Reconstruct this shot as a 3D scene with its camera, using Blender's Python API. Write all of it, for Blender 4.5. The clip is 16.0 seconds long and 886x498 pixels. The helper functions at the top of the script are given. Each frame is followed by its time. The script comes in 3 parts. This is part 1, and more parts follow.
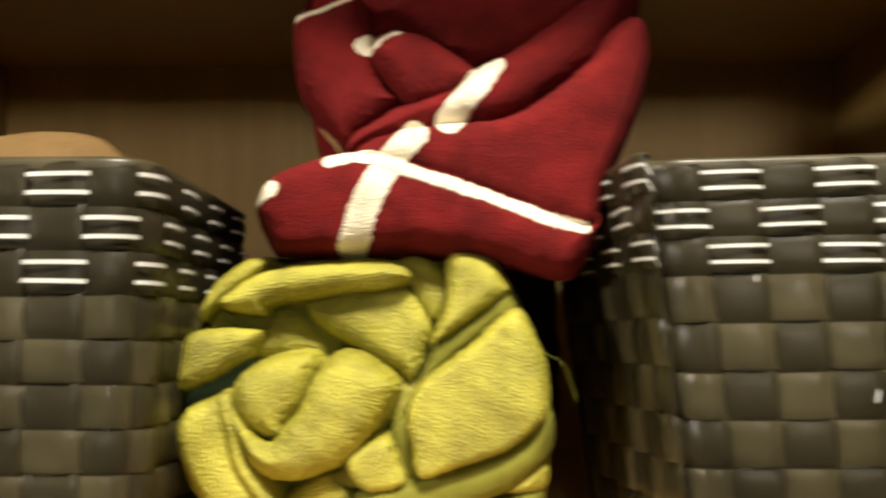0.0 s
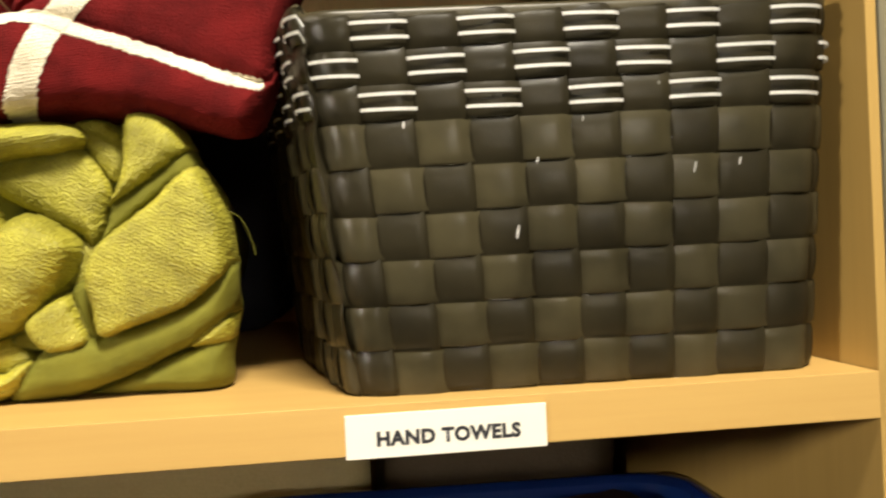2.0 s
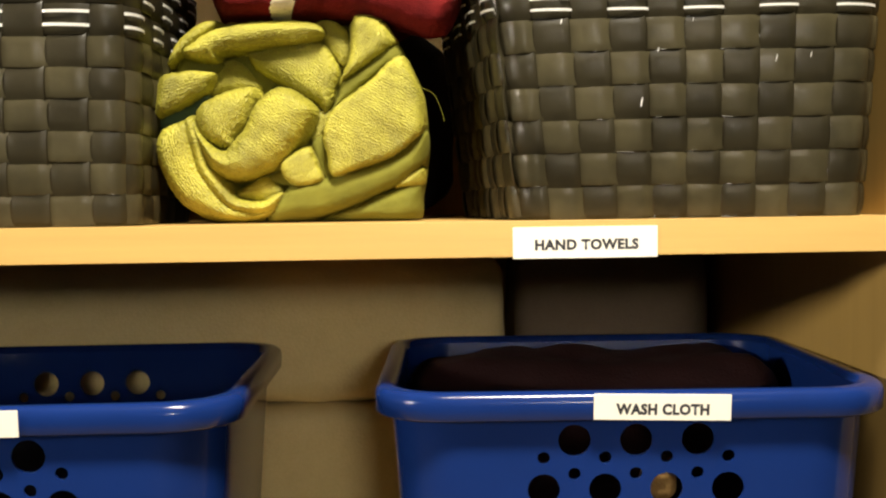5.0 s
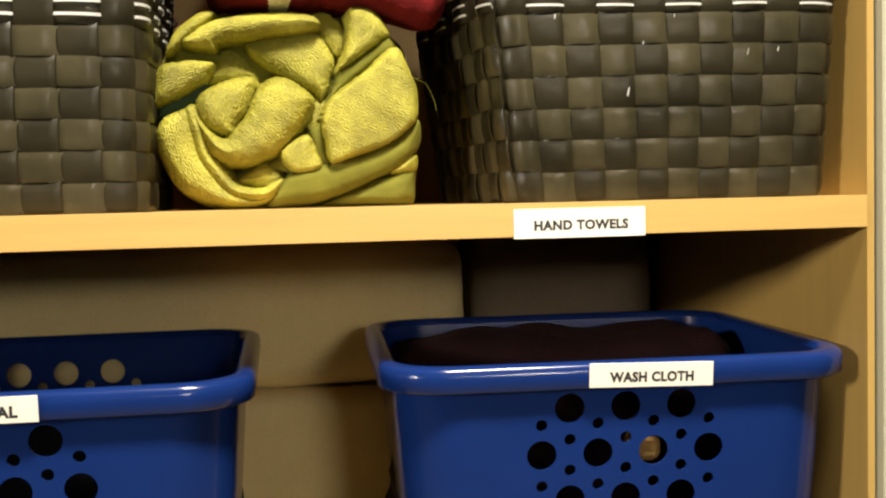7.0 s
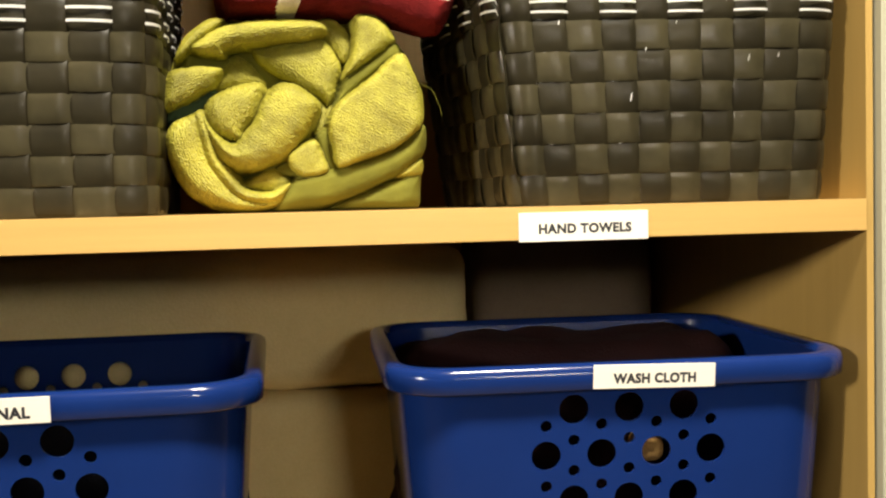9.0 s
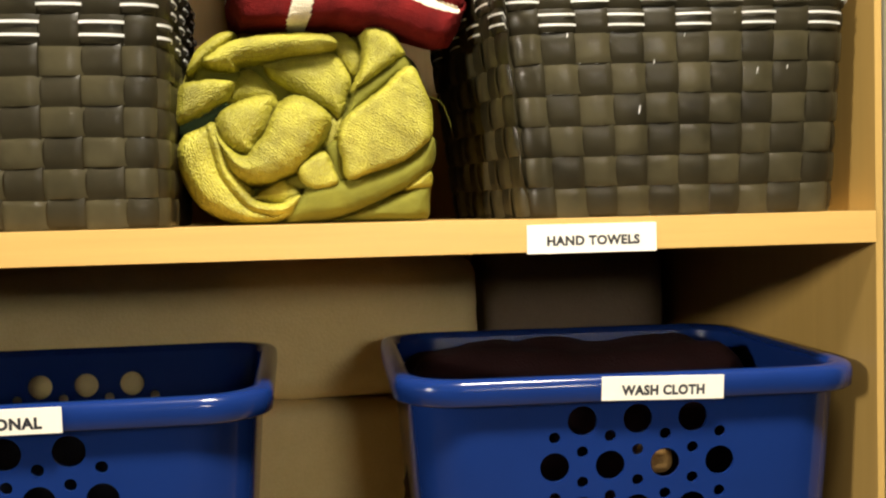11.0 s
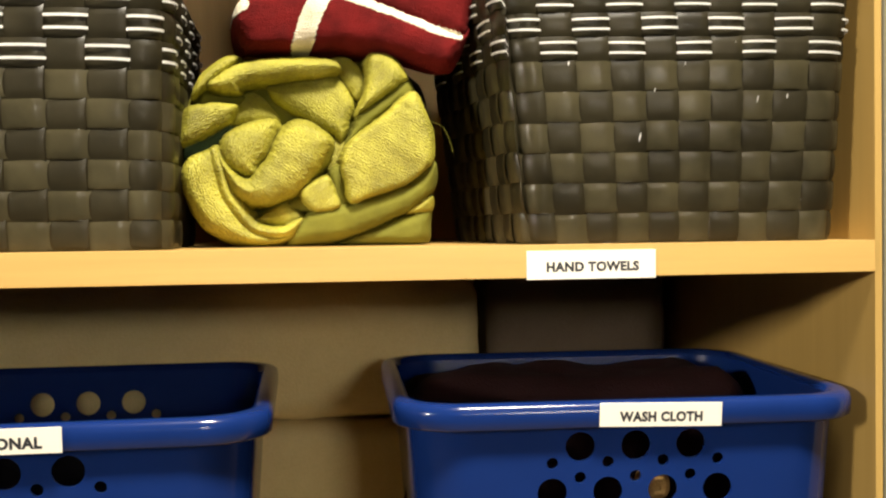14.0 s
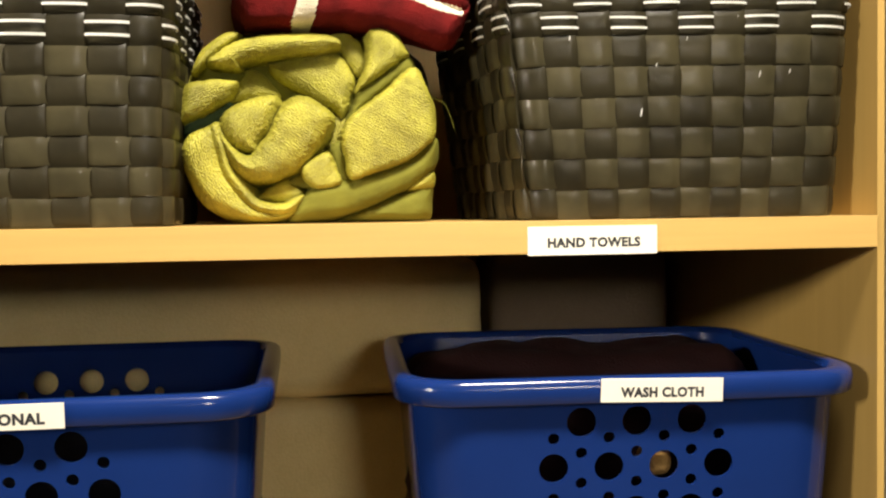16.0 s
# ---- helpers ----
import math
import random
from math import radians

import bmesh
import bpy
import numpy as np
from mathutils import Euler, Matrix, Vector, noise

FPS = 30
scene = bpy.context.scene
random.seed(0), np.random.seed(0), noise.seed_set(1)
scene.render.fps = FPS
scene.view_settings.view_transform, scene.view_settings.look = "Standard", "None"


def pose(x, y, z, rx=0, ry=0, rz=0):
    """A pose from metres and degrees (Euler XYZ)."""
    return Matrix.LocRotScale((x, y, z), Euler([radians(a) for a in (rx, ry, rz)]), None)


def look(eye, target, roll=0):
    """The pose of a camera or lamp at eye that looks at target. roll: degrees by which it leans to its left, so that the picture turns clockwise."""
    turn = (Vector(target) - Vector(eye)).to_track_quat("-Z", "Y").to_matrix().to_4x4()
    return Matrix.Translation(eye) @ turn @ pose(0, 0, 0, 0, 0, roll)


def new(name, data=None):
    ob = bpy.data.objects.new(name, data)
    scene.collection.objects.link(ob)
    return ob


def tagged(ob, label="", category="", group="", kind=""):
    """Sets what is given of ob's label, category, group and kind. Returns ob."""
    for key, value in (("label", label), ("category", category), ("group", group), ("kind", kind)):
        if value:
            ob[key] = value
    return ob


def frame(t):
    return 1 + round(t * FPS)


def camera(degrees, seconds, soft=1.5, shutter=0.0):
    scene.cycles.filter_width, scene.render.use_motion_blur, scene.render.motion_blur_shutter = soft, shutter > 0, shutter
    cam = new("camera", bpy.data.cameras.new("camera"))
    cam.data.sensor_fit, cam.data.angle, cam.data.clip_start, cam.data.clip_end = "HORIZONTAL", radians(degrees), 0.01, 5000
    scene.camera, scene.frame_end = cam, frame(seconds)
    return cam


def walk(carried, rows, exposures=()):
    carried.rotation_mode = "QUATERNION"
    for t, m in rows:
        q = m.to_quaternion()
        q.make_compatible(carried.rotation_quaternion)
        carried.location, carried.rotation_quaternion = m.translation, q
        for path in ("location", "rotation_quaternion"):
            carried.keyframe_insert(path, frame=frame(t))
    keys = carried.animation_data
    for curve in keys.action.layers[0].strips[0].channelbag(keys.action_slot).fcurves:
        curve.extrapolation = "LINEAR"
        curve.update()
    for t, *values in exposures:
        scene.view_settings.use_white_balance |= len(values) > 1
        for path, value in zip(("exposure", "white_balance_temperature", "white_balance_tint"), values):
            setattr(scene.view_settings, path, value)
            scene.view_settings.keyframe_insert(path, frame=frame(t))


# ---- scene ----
cam = camera(46.0, 16.0, soft=2.2, shutter=0.5)
# seconds, eye, target, roll
PATH = [
    (0, (-0.395, -0.502, 0.111), (-0.426, 1.490, 0.285), -0.2),
    (0.5, (-0.336, -0.508, 0.118), (-0.163, 1.481, 0.230), -2.1),
    (1, (-0.300, -0.519, 0.108), (0.032, 1.453, 0.162), -3.1),
    (1.5, (-0.296, -0.514, 0.085), (0.075, 1.451, 0.132), -3.4),
    (2, (-0.305, -0.522, 0.084), (-0.035, 1.458, 0.0553), -2.60),
    (2.5, (-0.328, -0.548, 0.066), (-0.090, 1.432, 0.0766), -1.95),
    (3, (-0.328, -0.601, 0.050), (-0.173, 1.379, 0.0767), -0.99),
    (3.5, (-0.316, -0.666, 0.030), (-0.264, 1.314, 0.0114), 0.15),
    (4, (-0.320, -0.698, 0.021), (-0.323, 1.282, -0.0514), -0.67),
    (6.5, (-0.453, -0.755, 0.006), (-0.160, 1.225, -0.0864), -1.27),
    (7, (-0.461, -0.762, 0.006), (-0.149, 1.218, -0.0934), -1.35),
    (7.5, (-0.459, -0.770, 0.005), (-0.154, 1.210, -0.0973), -1.31),
    (8, (-0.468, -0.771, 0.005), (-0.145, 1.209, -0.0969), -1.40),
    (8.5, (-0.476, -0.770, 0.005), (-0.138, 1.210, -0.0919), -1.36),
    (9, (-0.469, -0.772, 0.005), (-0.152, 1.208, -0.0844), -1.36),
    (11.5, (-0.462, -0.780, 0.012), (-0.184, 1.200, -0.0499), -1.09),
    (12, (-0.457, -0.785, 0.017), (-0.191, 1.195, 0.0369), -0.70),
    (12.5, (-0.459, -0.785, 0.018), (-0.188, 1.195, 0.0440), -0.60),
    (13, (-0.454, -0.785, 0.017), (-0.196, 1.195, 0.0184), -0.62),
    (13.5, (-0.460, -0.782, 0.016), (-0.185, 1.198, -0.0058), -0.74),
    (14, (-0.460, -0.782, 0.015), (-0.185, 1.198, -0.0277), -0.72),
    (14.5, (-0.455, -0.783, 0.014), (-0.192, 1.197, -0.0448), -0.70),
    (15, (-0.453, -0.784, 0.012), (-0.196, 1.196, -0.0550), -0.77),
    (15.5, (-0.458, -0.782, 0.011), (-0.190, 1.198, -0.0627), -0.83),
    (16, (-0.457, -0.782, 0.010), (-0.192, 1.198, -0.0659), -0.85),
]
walk(cam, [(t, look(eye, target, roll)) for t, eye, target, roll in PATH],
     ((0.0, -0.1), (0.5, -0.15), (1.0, -0.25), (2.0, -0.28), (2.5, -0.29), (4.0, -0.08), (6.5, 0.0), (16.0, 0.0)))

# ---------------------------------------------------------------- light
W = bpy.data.worlds.new("room_air")
scene.world = W
W.use_nodes = True
W.node_tree.nodes["Background"].inputs[0].default_value = (1.0, 0.78, 0.5, 1)
W.node_tree.nodes["Background"].inputs[1].default_value = 0.03


def area(name, at, to, size, size_y, watts, colour):
    d = bpy.data.lights.new(name, "AREA")
    d.shape, d.size, d.size_y, d.energy, d.color = "RECTANGLE", size, size_y, watts, colour
    ob = new(name, d)
    ob.matrix_world = look(at, to)
    return ob


WARM = (0.95, 0.865, 0.72)
area("ceiling_lamp", (-0.15, -1.08, 1.9), (-0.4, 0, 0.1), 0.5, 0.35, 54, WARM).data.spread = radians(110)
area("side_lamp", (-4.6, -2.5, 0.8), (-0.3, 0, 0.15), 0.5, 0.4, 8, WARM).data.spread = radians(40)
area("far_lamp", (0.55, -7.0, 1.06), (-0.4, 0, 0.1), 0.9, 0.6, 9.5, WARM).data.spread = radians(60)
scene.view_settings.exposure = 0.0


# ---------------------------------------------------------------- materials
def material(name, rough=0.6, metal=0.0, spec=0.5):
    m = bpy.data.materials.new(name)
    m.use_nodes = True
    nt = m.node_tree
    b = nt.nodes["Principled BSDF"]
    b.inputs["Roughness"].default_value = rough
    b.inputs["Metallic"].default_value = metal
    b.inputs["Specular IOR Level"].default_value = spec
    return m, nt, b


def node(nt, kind, **inputs):
    n = nt.nodes.new(kind)
    for k, v in inputs.items():
        n.inputs[k.replace("_", " ")].default_value = v
    return n


def coords(nt, scale=(1, 1, 1)):
    tc = nt.nodes.new("ShaderNodeTexCoord")
    mp = nt.nodes.new("ShaderNodeMapping")
    mp.inputs["Scale"].default_value = scale
    nt.links.new(tc.outputs["Object"], mp.inputs["Vector"])
    return mp.outputs["Vector"]


def noise_of(nt, vec, scale, detail=3.0, rough=0.55):
    n = node(nt, "ShaderNodeTexNoise", Scale=scale, Detail=detail, Roughness=rough)
    nt.links.new(vec, n.inputs["Vector"])
    return n.outputs["Fac"]


def ramp(nt, fac, stops):
    r = nt.nodes.new("ShaderNodeValToRGB")
    while len(r.color_ramp.elements) < len(stops):
        r.color_ramp.elements.new(0.5)
    for e, (p, c) in zip(r.color_ramp.elements, stops):
        e.position, e.color = p, (*c, 1)
    nt.links.new(fac, r.inputs["Fac"])
    return r.outputs["Color"]


def mixed(nt, fac, a, b, mode="MIX"):
    n = nt.nodes.new("ShaderNodeMix")
    n.data_type, n.blend_type = "RGBA", mode
    for i, v in ((0, fac), (6, a), (7, b)):
        if isinstance(v, (int, float)):
            n.inputs[i].default_value = v
        elif isinstance(v, tuple):
            n.inputs[i].default_value = (*v, 1)
        else:
            nt.links.new(v, n.inputs[i])
    return n.outputs[2]


def maths(nt, op, a, b=None):
    n = nt.nodes.new("ShaderNodeMath")
    n.operation = op
    for i, v in enumerate((a, b)):
        if v is None:
            continue
        if isinstance(v, (int, float)):
            n.inputs[i].default_value = v
        else:
            nt.links.new(v, n.inputs[i])
    return n.outputs[0]


def bump(nt, b, height, strength=0.3, dist=0.001):
    n = node(nt, "ShaderNodeBump", Strength=strength, Distance=dist)
    nt.links.new(height, n.inputs["Height"])
    nt.links.new(n.outputs["Normal"], b.inputs["Normal"])


def wood_board(name, a, c, grain=(1.2, 30, 30), rough=0.38):
    m, nt, b = material(name, rough)
    v = coords(nt, grain)
    n1 = noise_of(nt, v, 3.0, 6.0, 0.6)
    n2 = noise_of(nt, coords(nt), 5.0, 2.0)
    col = ramp(nt, n1, [(0.3, a), (0.7, c)])
    col = mixed(nt, maths(nt, "MULTIPLY", n2, 0.25), col, tuple(x * 0.75 for x in a))
    nt.links.new(col, b.inputs["Base Color"])
    bump(nt, b, n1, 0.06, 0.0004)
    return m


def plain(name, colour, rough=0.5, vary=0.12, scale=14, metal=0.0, bumps=0.1, fine=160, bdist=0.0006):
    m, nt, b = material(name, rough, metal)
    v = coords(nt)
    n1, n2 = noise_of(nt, v, scale), noise_of(nt, v, fine, 2.0)
    col = mixed(nt, n1, tuple(x * (1 - vary) for x in colour), tuple(min(1, x * (1 + vary)) for x in colour))
    nt.links.new(col, b.inputs["Base Color"])
    bump(nt, b, n2, bumps, bdist)
    return m


def terry(name, dark, light, pile=420, strength=0.9):
    """Looped towelling: rows of small loops over a soft uneven pile, loop highlights and gap shade put into the colour.
    """
    m, nt, b = material(name, 0.85, 0, 0.3)
    v = coords(nt)
    vo = node(nt, "ShaderNodeTexVoronoi", Scale=pile)
    nt.links.new(v, vo.inputs["Vector"])
    n1 = noise_of(nt, v, 35, 3.0)
    n2 = noise_of(nt, v, pile * 0.9, 2.0)
    h = maths(nt, "ADD", maths(nt, "SUBTRACT", 1.0, vo.outputs["Distance"]), n2)
    # painted loop shading: light at each loop's middle, dark in the gaps
    loops = maths(nt, "MULTIPLY", maths(nt, "SUBTRACT", 0.75, vo.outputs["Distance"]), strength * 0.7)
    col = mixed(nt, maths(nt, "ADD", maths(nt, "MULTIPLY", n1, 0.7), maths(nt, "ADD", maths(nt, "MULTIPLY", n2, 0.2), loops)), dark, light)
    nt.links.new(col, b.inputs["Base Color"])
    b.inputs["Sheen Weight"].default_value = 0.12
    b.inputs["Sheen Roughness"].default_value = 0.5
    b.inputs["Sheen Tint"].default_value = (*light, 1)
    bump(nt, b, h, strength * 0.5, 0.0012)
    return m


def looped(name, dark, light, across=0.0019, along=0.0013, relief=1.0, rough=0.52, spec=0.5, sheen=0.1):
    """Terry pile on a cloth's own run: rows of small loops, lit tips and sunken shade painted into the colour."""
    m, nt, b = material(name, rough, 0, spec)
    uv = nt.nodes.new("ShaderNodeUVMap")
    v = coords(nt)
    sep = nt.nodes.new("ShaderNodeSeparateXYZ")
    nt.links.new(uv.outputs["UV"], sep.inputs[0])
    wob = noise_of(nt, v, 170, 2.0)
    rows = maths(nt, "ADD", maths(nt, "MULTIPLY", sep.outputs[1], 6.2832 / across), maths(nt, "MULTIPLY", wob, 13.0))
    rows = maths(nt, "ADD", maths(nt, "MULTIPLY", maths(nt, "SINE", rows), 0.5), 0.5)
    mp = nt.nodes.new("ShaderNodeMapping")
    mp.inputs["Scale"].default_value = (1 / along, 1 / across, 1)
    nt.links.new(uv.outputs["UV"], mp.inputs["Vector"])
    bead = noise_of(nt, mp.outputs["Vector"], 1.0, 2.0, 0.6)
    fine = noise_of(nt, v, 1400, 2.0)
    worn = noise_of(nt, v, 45, 3.0)
    bare = noise_of(nt, v, 70, 1.0)
    rib = maths(nt, "MULTIPLY", rows, maths(nt, "MULTIPLY", bare, 0.42))
    h = maths(nt, "ADD", maths(nt, "ADD", rib, maths(nt, "MULTIPLY", bead, 1.5)), maths(nt, "MULTIPLY", fine, 0.35))
    # colour follows the loop height: highlight on tips, shade between
    tone = maths(nt, "ADD", maths(nt, "MULTIPLY", rib, 0.3 * relief), maths(nt, "MULTIPLY", bead, 0.45 * relief))
    tone = maths(nt, "ADD", tone, maths(nt, "SUBTRACT", maths(nt, "MULTIPLY", worn, 0.9), 0.27 * relief))
    nt.links.new(ramp(nt, tone, [(0.06, dark), (0.64, light)]), b.inputs["Base Color"])
    b.inputs["Sheen Weight"].default_value = sheen
    b.inputs["Sheen Tint"].default_value = (*light, 1)
    bump(nt, b, h, 0.85 * relief, 0.0013)
    return m


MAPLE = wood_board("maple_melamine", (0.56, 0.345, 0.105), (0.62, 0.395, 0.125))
# upright boards: same maple a fifth darker, dimmer light put into the colour
MAPLE_UP_DIM = wood_board("maple_melamine_upright_dim", (0.43, 0.275, 0.078), (0.475, 0.305, 0.09), (30, 30, 1.2), 0.45)
BACKING = wood_board("back_board", (0.6, 0.39, 0.13), (0.7, 0.47, 0.17), (25, 25, 1.5), 0.55)
PLASTER = plain("cream_plaster", (0.42, 0.41, 0.3), 0.75, 0.04, 9, bumps=0.25, fine=220)
CEILING = plain("ceiling_paint", (0.75, 0.73, 0.68), 0.9, 0.04)
FLOOR = plain("floor_vinyl", (0.36, 0.3, 0.23), 0.6, 0.15)
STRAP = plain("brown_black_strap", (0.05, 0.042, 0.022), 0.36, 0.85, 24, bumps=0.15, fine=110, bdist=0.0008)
# same strap, paler and more uneven: soft sheen put into the colour
STRAP_SHEEN = plain("sheen_brown_strap", (0.096, 0.082, 0.043), 0.3, 0.95, 24, bumps=0.15, fine=110, bdist=0.0008)
STRIPE = plain("white_stripe", (0.93, 0.92, 0.88), 0.28, 0.05)
BLUE = plain("blue_plastic", (0.0065, 0.024, 0.132), 0.17, 0.12, 20, bumps=0.06, fine=120)
PAPER = plain("label_tape", (0.85, 0.81, 0.7), 0.35, 0.03)
INK = plain("label_ink", (0.02, 0.02, 0.025), 0.5, 0.1)
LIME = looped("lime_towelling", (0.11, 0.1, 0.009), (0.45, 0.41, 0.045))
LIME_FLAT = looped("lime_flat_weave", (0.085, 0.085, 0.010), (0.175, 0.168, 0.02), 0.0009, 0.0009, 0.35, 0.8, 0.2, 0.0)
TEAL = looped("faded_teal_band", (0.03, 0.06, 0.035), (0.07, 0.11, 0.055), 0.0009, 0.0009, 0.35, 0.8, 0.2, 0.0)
CREAM_CLOTH = terry("beige_blanket", (0.68, 0.53, 0.24), (0.82, 0.67, 0.35), 300, 0.4)
# dark brown for the shade on the back board by the corner
BACK_SHADE = terry("brown_back_shade", (0.17, 0.125, 0.08), (0.22, 0.165, 0.11), 300, 0.4)
# near-black for added blocks that keep deep places dark
BLACK_FILL = terry("black_fill", (0.007, 0.007, 0.011), (0.014, 0.013, 0.018), 300, 0.4)
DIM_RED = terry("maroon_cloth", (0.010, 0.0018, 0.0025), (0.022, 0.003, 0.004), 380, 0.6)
RED_CLOTH = looped("dark_red_cloth", (0.042, 0.0018, 0.002), (0.15, 0.0078, 0.0075), 0.0014, 0.0011, 0.7, 0.9, 0.15, 0.04)
TAN_CLOTH = terry("tan_towelling", (0.32, 0.18, 0.055), (0.45, 0.27, 0.09), 380, 0.6)
TAN = plain("tan_cloth", (0.5, 0.33, 0.14), 0.8, 0.3, 60)
BROWN_CLOTH = terry("brown_towelling", (0.10, 0.058, 0.018), (0.17, 0.10, 0.034), 380, 0.6)
STEEL = plain("brushed_metal", (0.7, 0.66, 0.58), 0.3, 0.08, metal=1.0)
NAVY = plain("navy_webbing", (0.012, 0.012, 0.022), 0.7, 0.3, 40, bumps=0.5, fine=500)


# ---------------------------------------------------------------- mesh helpers
def as_mesh(name, bm, mat, smooth=True):
    me = bpy.data.meshes.new(name)
    bm.to_mesh(me)
    bm.free()
    me.materials.append(mat)
    if smooth:
        for p in me.polygons:
            p.use_smooth = True
    return me


def part(name, bm, mat, parent=None, label="", smooth=True):
    ob = new(name, as_mesh(name, bm, mat, smooth))
    if parent is not None:
        ob.parent = parent
    if label:
        ob["label"] = label
    return ob


def thing(name, at, label, category, group="", kind=""):
    ob = new(name)
    ob.empty_display_size = 0.05
    ob.location = at
    return tagged(ob, label, category, group, kind)


def box(x0, x1, y0, y1, z0, z1, bevel=0.0015, seg=2):
    bm = bmesh.new()
    bmesh.ops.create_cube(bm, size=1)
    for v in bm.verts:
        v.co = Vector(((x0 + x1) / 2 + v.co.x * (x1 - x0), (y0 + y1) / 2 + v.co.y * (y1 - y0), (z0 + z1) / 2 + v.co.z * (z1 - z0)))
    if bevel:
        bmesh.ops.bevel(bm, geom=bm.edges[:], offset=bevel, segments=seg, affect="EDGES", profile=0.6)
    return bm


def structure(name, bm, mat, label, smooth=False):
    return tagged(part(name, bm, mat, None, "", smooth), label, name.split("_")[0], kind="structure")


def grid_mesh(bm, rows, close_u=False, close_v=False):
    """Quads through rows of points."""
    vs = [[bm.verts.new(p) for p in r] for r in rows]
    n, k = len(vs), len(vs[0])
    for i in range(n if close_v else n - 1):
        for j in range(k if close_u else k - 1):
            a, b, c, d = vs[i][j], vs[i][(j + 1) % k], vs[(i + 1) % n][(j + 1) % k], vs[(i + 1) % n][j]
            bm.faces.new((a, b, c, d))
    return vs


def spline(points, n):
    """Catmull-Rom through points, n samples."""
    P = [np.array(p, float) for p in points]
    P = [2 * P[0] - P[1]] + P + [2 * P[-1] - P[-2]]
    out, m = [], len(P) - 3
    for i in range(n):
        u = i / (n - 1) * m
        k = min(int(u), m - 1)
        t = u - k
        a, b, c, d = P[k:k + 4]
        out.append(0.5 * (2 * b + (c - a) * t + (2 * a - 5 * b + 4 * c - d) * t * t + (3 * b - a - 3 * c + d) * t ** 3))
    return out


# ---------------------------------------------------------------- the alcove and its shelves
X0, DEEP = -0.875, 0.585
UP_Z = 0.40
LOW_Z = -0.44
structure("wall_back", box(X0 - 0.03, 0.03, DEEP, DEEP + 0.02, -0.6, 0.75, 0), BACKING, "yellowish wooden back board of the alcove")
structure("panel_east", box(0.0, 0.006, 0.002, DEEP, -0.6, 0.75, 0), MAPLE_UP_DIM, "yellow maple side panel lining the alcove")
structure("panel_west", box(X0 - 0.02, X0, 0.002, DEEP, -0.6, 0.75, 0), MAPLE_UP_DIM, "yellow maple side panel lining the alcove")
structure("wall_east", box(0.0085, 3.0, -0.006, 0.3, -1.4, 3.4, 0), PLASTER, "cream painted wall beside the shelves")
structure("wall_west", box(-5.0, X0 - 0.022, -0.006, 0.3, -1.4, 3.4, 0), PLASTER, "cream painted wall beside the shelves")
structure("wall_over", box(X0 - 0.02, 0.008, -0.003, 0.3, 0.75, 3.4, 0), PLASTER, "cream painted wall over the alcove")
structure("wall_under", box(X0 - 0.02, 0.008, -0.003, 0.3, -1.4, -0.6, 0), PLASTER, "cream painted wall under the alcove")
structure("floor", box(-5.0, 3.0, -11.0, 0.3, -1.45, -1.4, 0), FLOOR, "plain brown vinyl floor of the room")
structure("ceiling", box(-5.0, 3.0, -11.0, 0.3, 3.4, 3.45, 0), CEILING, "plain white ceiling of the room")
structure("wall_room_east", box(3.0, 3.1, -11.0, 0.3, -1.4, 3.4, 0), PLASTER, "cream painted wall of the room")
structure("wall_room_west", box(-5.1, -5.0, -11.0, 0.3, -1.4, 3.4, 0), PLASTER, "cream painted wall of the room")
structure("wall_room_south", box(-5.1, 3.1, -11.1, -11.0, -1.4, 3.4, 0), PLASTER, "cream painted wall of the room")


def shelf(z, label):
    base = thing("shelf", (0, 0, 0), label, "shelf", "alcove shelves")
    part("board", box(X0 + 0.001, -0.001, 0.0012, DEEP - 0.001, z - 0.025, z, 0.0003, 1), MAPLE, base, "", False)
    part("edge_band", box(X0 + 0.001, -0.001, 0.0, 0.0011, z - 0.0252, z + 0.0001, 0.0004, 2), MAPLE, base, "smooth yellow edge banding", False)
    return base


shelf(0.0, "yellow maple shelf board with a white paper label")
shelf(UP_Z + 0.025, "yellow maple shelf board over the woven baskets")
shelf(LOW_Z, "yellow maple shelf board under the blue bins")


def writing(text, width, parent, at, height=None):
    c = bpy.data.curves.new("lettering", "FONT")
    c.body, c.size, c.offset, c.extrude, c.resolution_u = text, 1.0, 0.05, 0.0, 3
    c.space_character = 1.08
    tmp = bpy.data.objects.new("lettering", c)
    scene.collection.objects.link(tmp)
    bpy.context.view_layer.update()
    me = bpy.data.meshes.new_from_object(tmp.evaluated_get(bpy.context.evaluated_depsgraph_get()))
    bpy.data.objects.remove(tmp)
    xs, ys = [v.co.x for v in me.vertices], [v.co.y for v in me.vertices]
    k = width / (max(xs) - min(xs))
    kz = height / (max(ys) - min(ys)) if height else k
    cx, cy = (max(xs) + min(xs)) / 2, (max(ys) + min(ys)) / 2
    for v in me.vertices:
        v.co = Vector(((v.co.x - cx) * k, 0, (v.co.y - cy) * kz))
    me.materials.clear()
    me.materials.append(INK)
    ob = new("lettering", me)
    ob.parent, ob.location = parent, at
    return ob


def tape_label(text, at, w, h, text_w, label, tilt=(0, 0, 0), text_dx=0.0, text_h=None):
    bm = box(-w / 2, w / 2, -0.0004, 0.0004, -h / 2, h / 2, 0.0002, 1)
    ob = tagged(part("tape_label", bm, PAPER, None, "", False), label, "label", "shelf labels")
    ob.location, ob.rotation_euler = at, [radians(a) for a in tilt]
    writing(text, text_w, ob, (text_dx, -0.00055, -0.0015), text_h)
    return ob


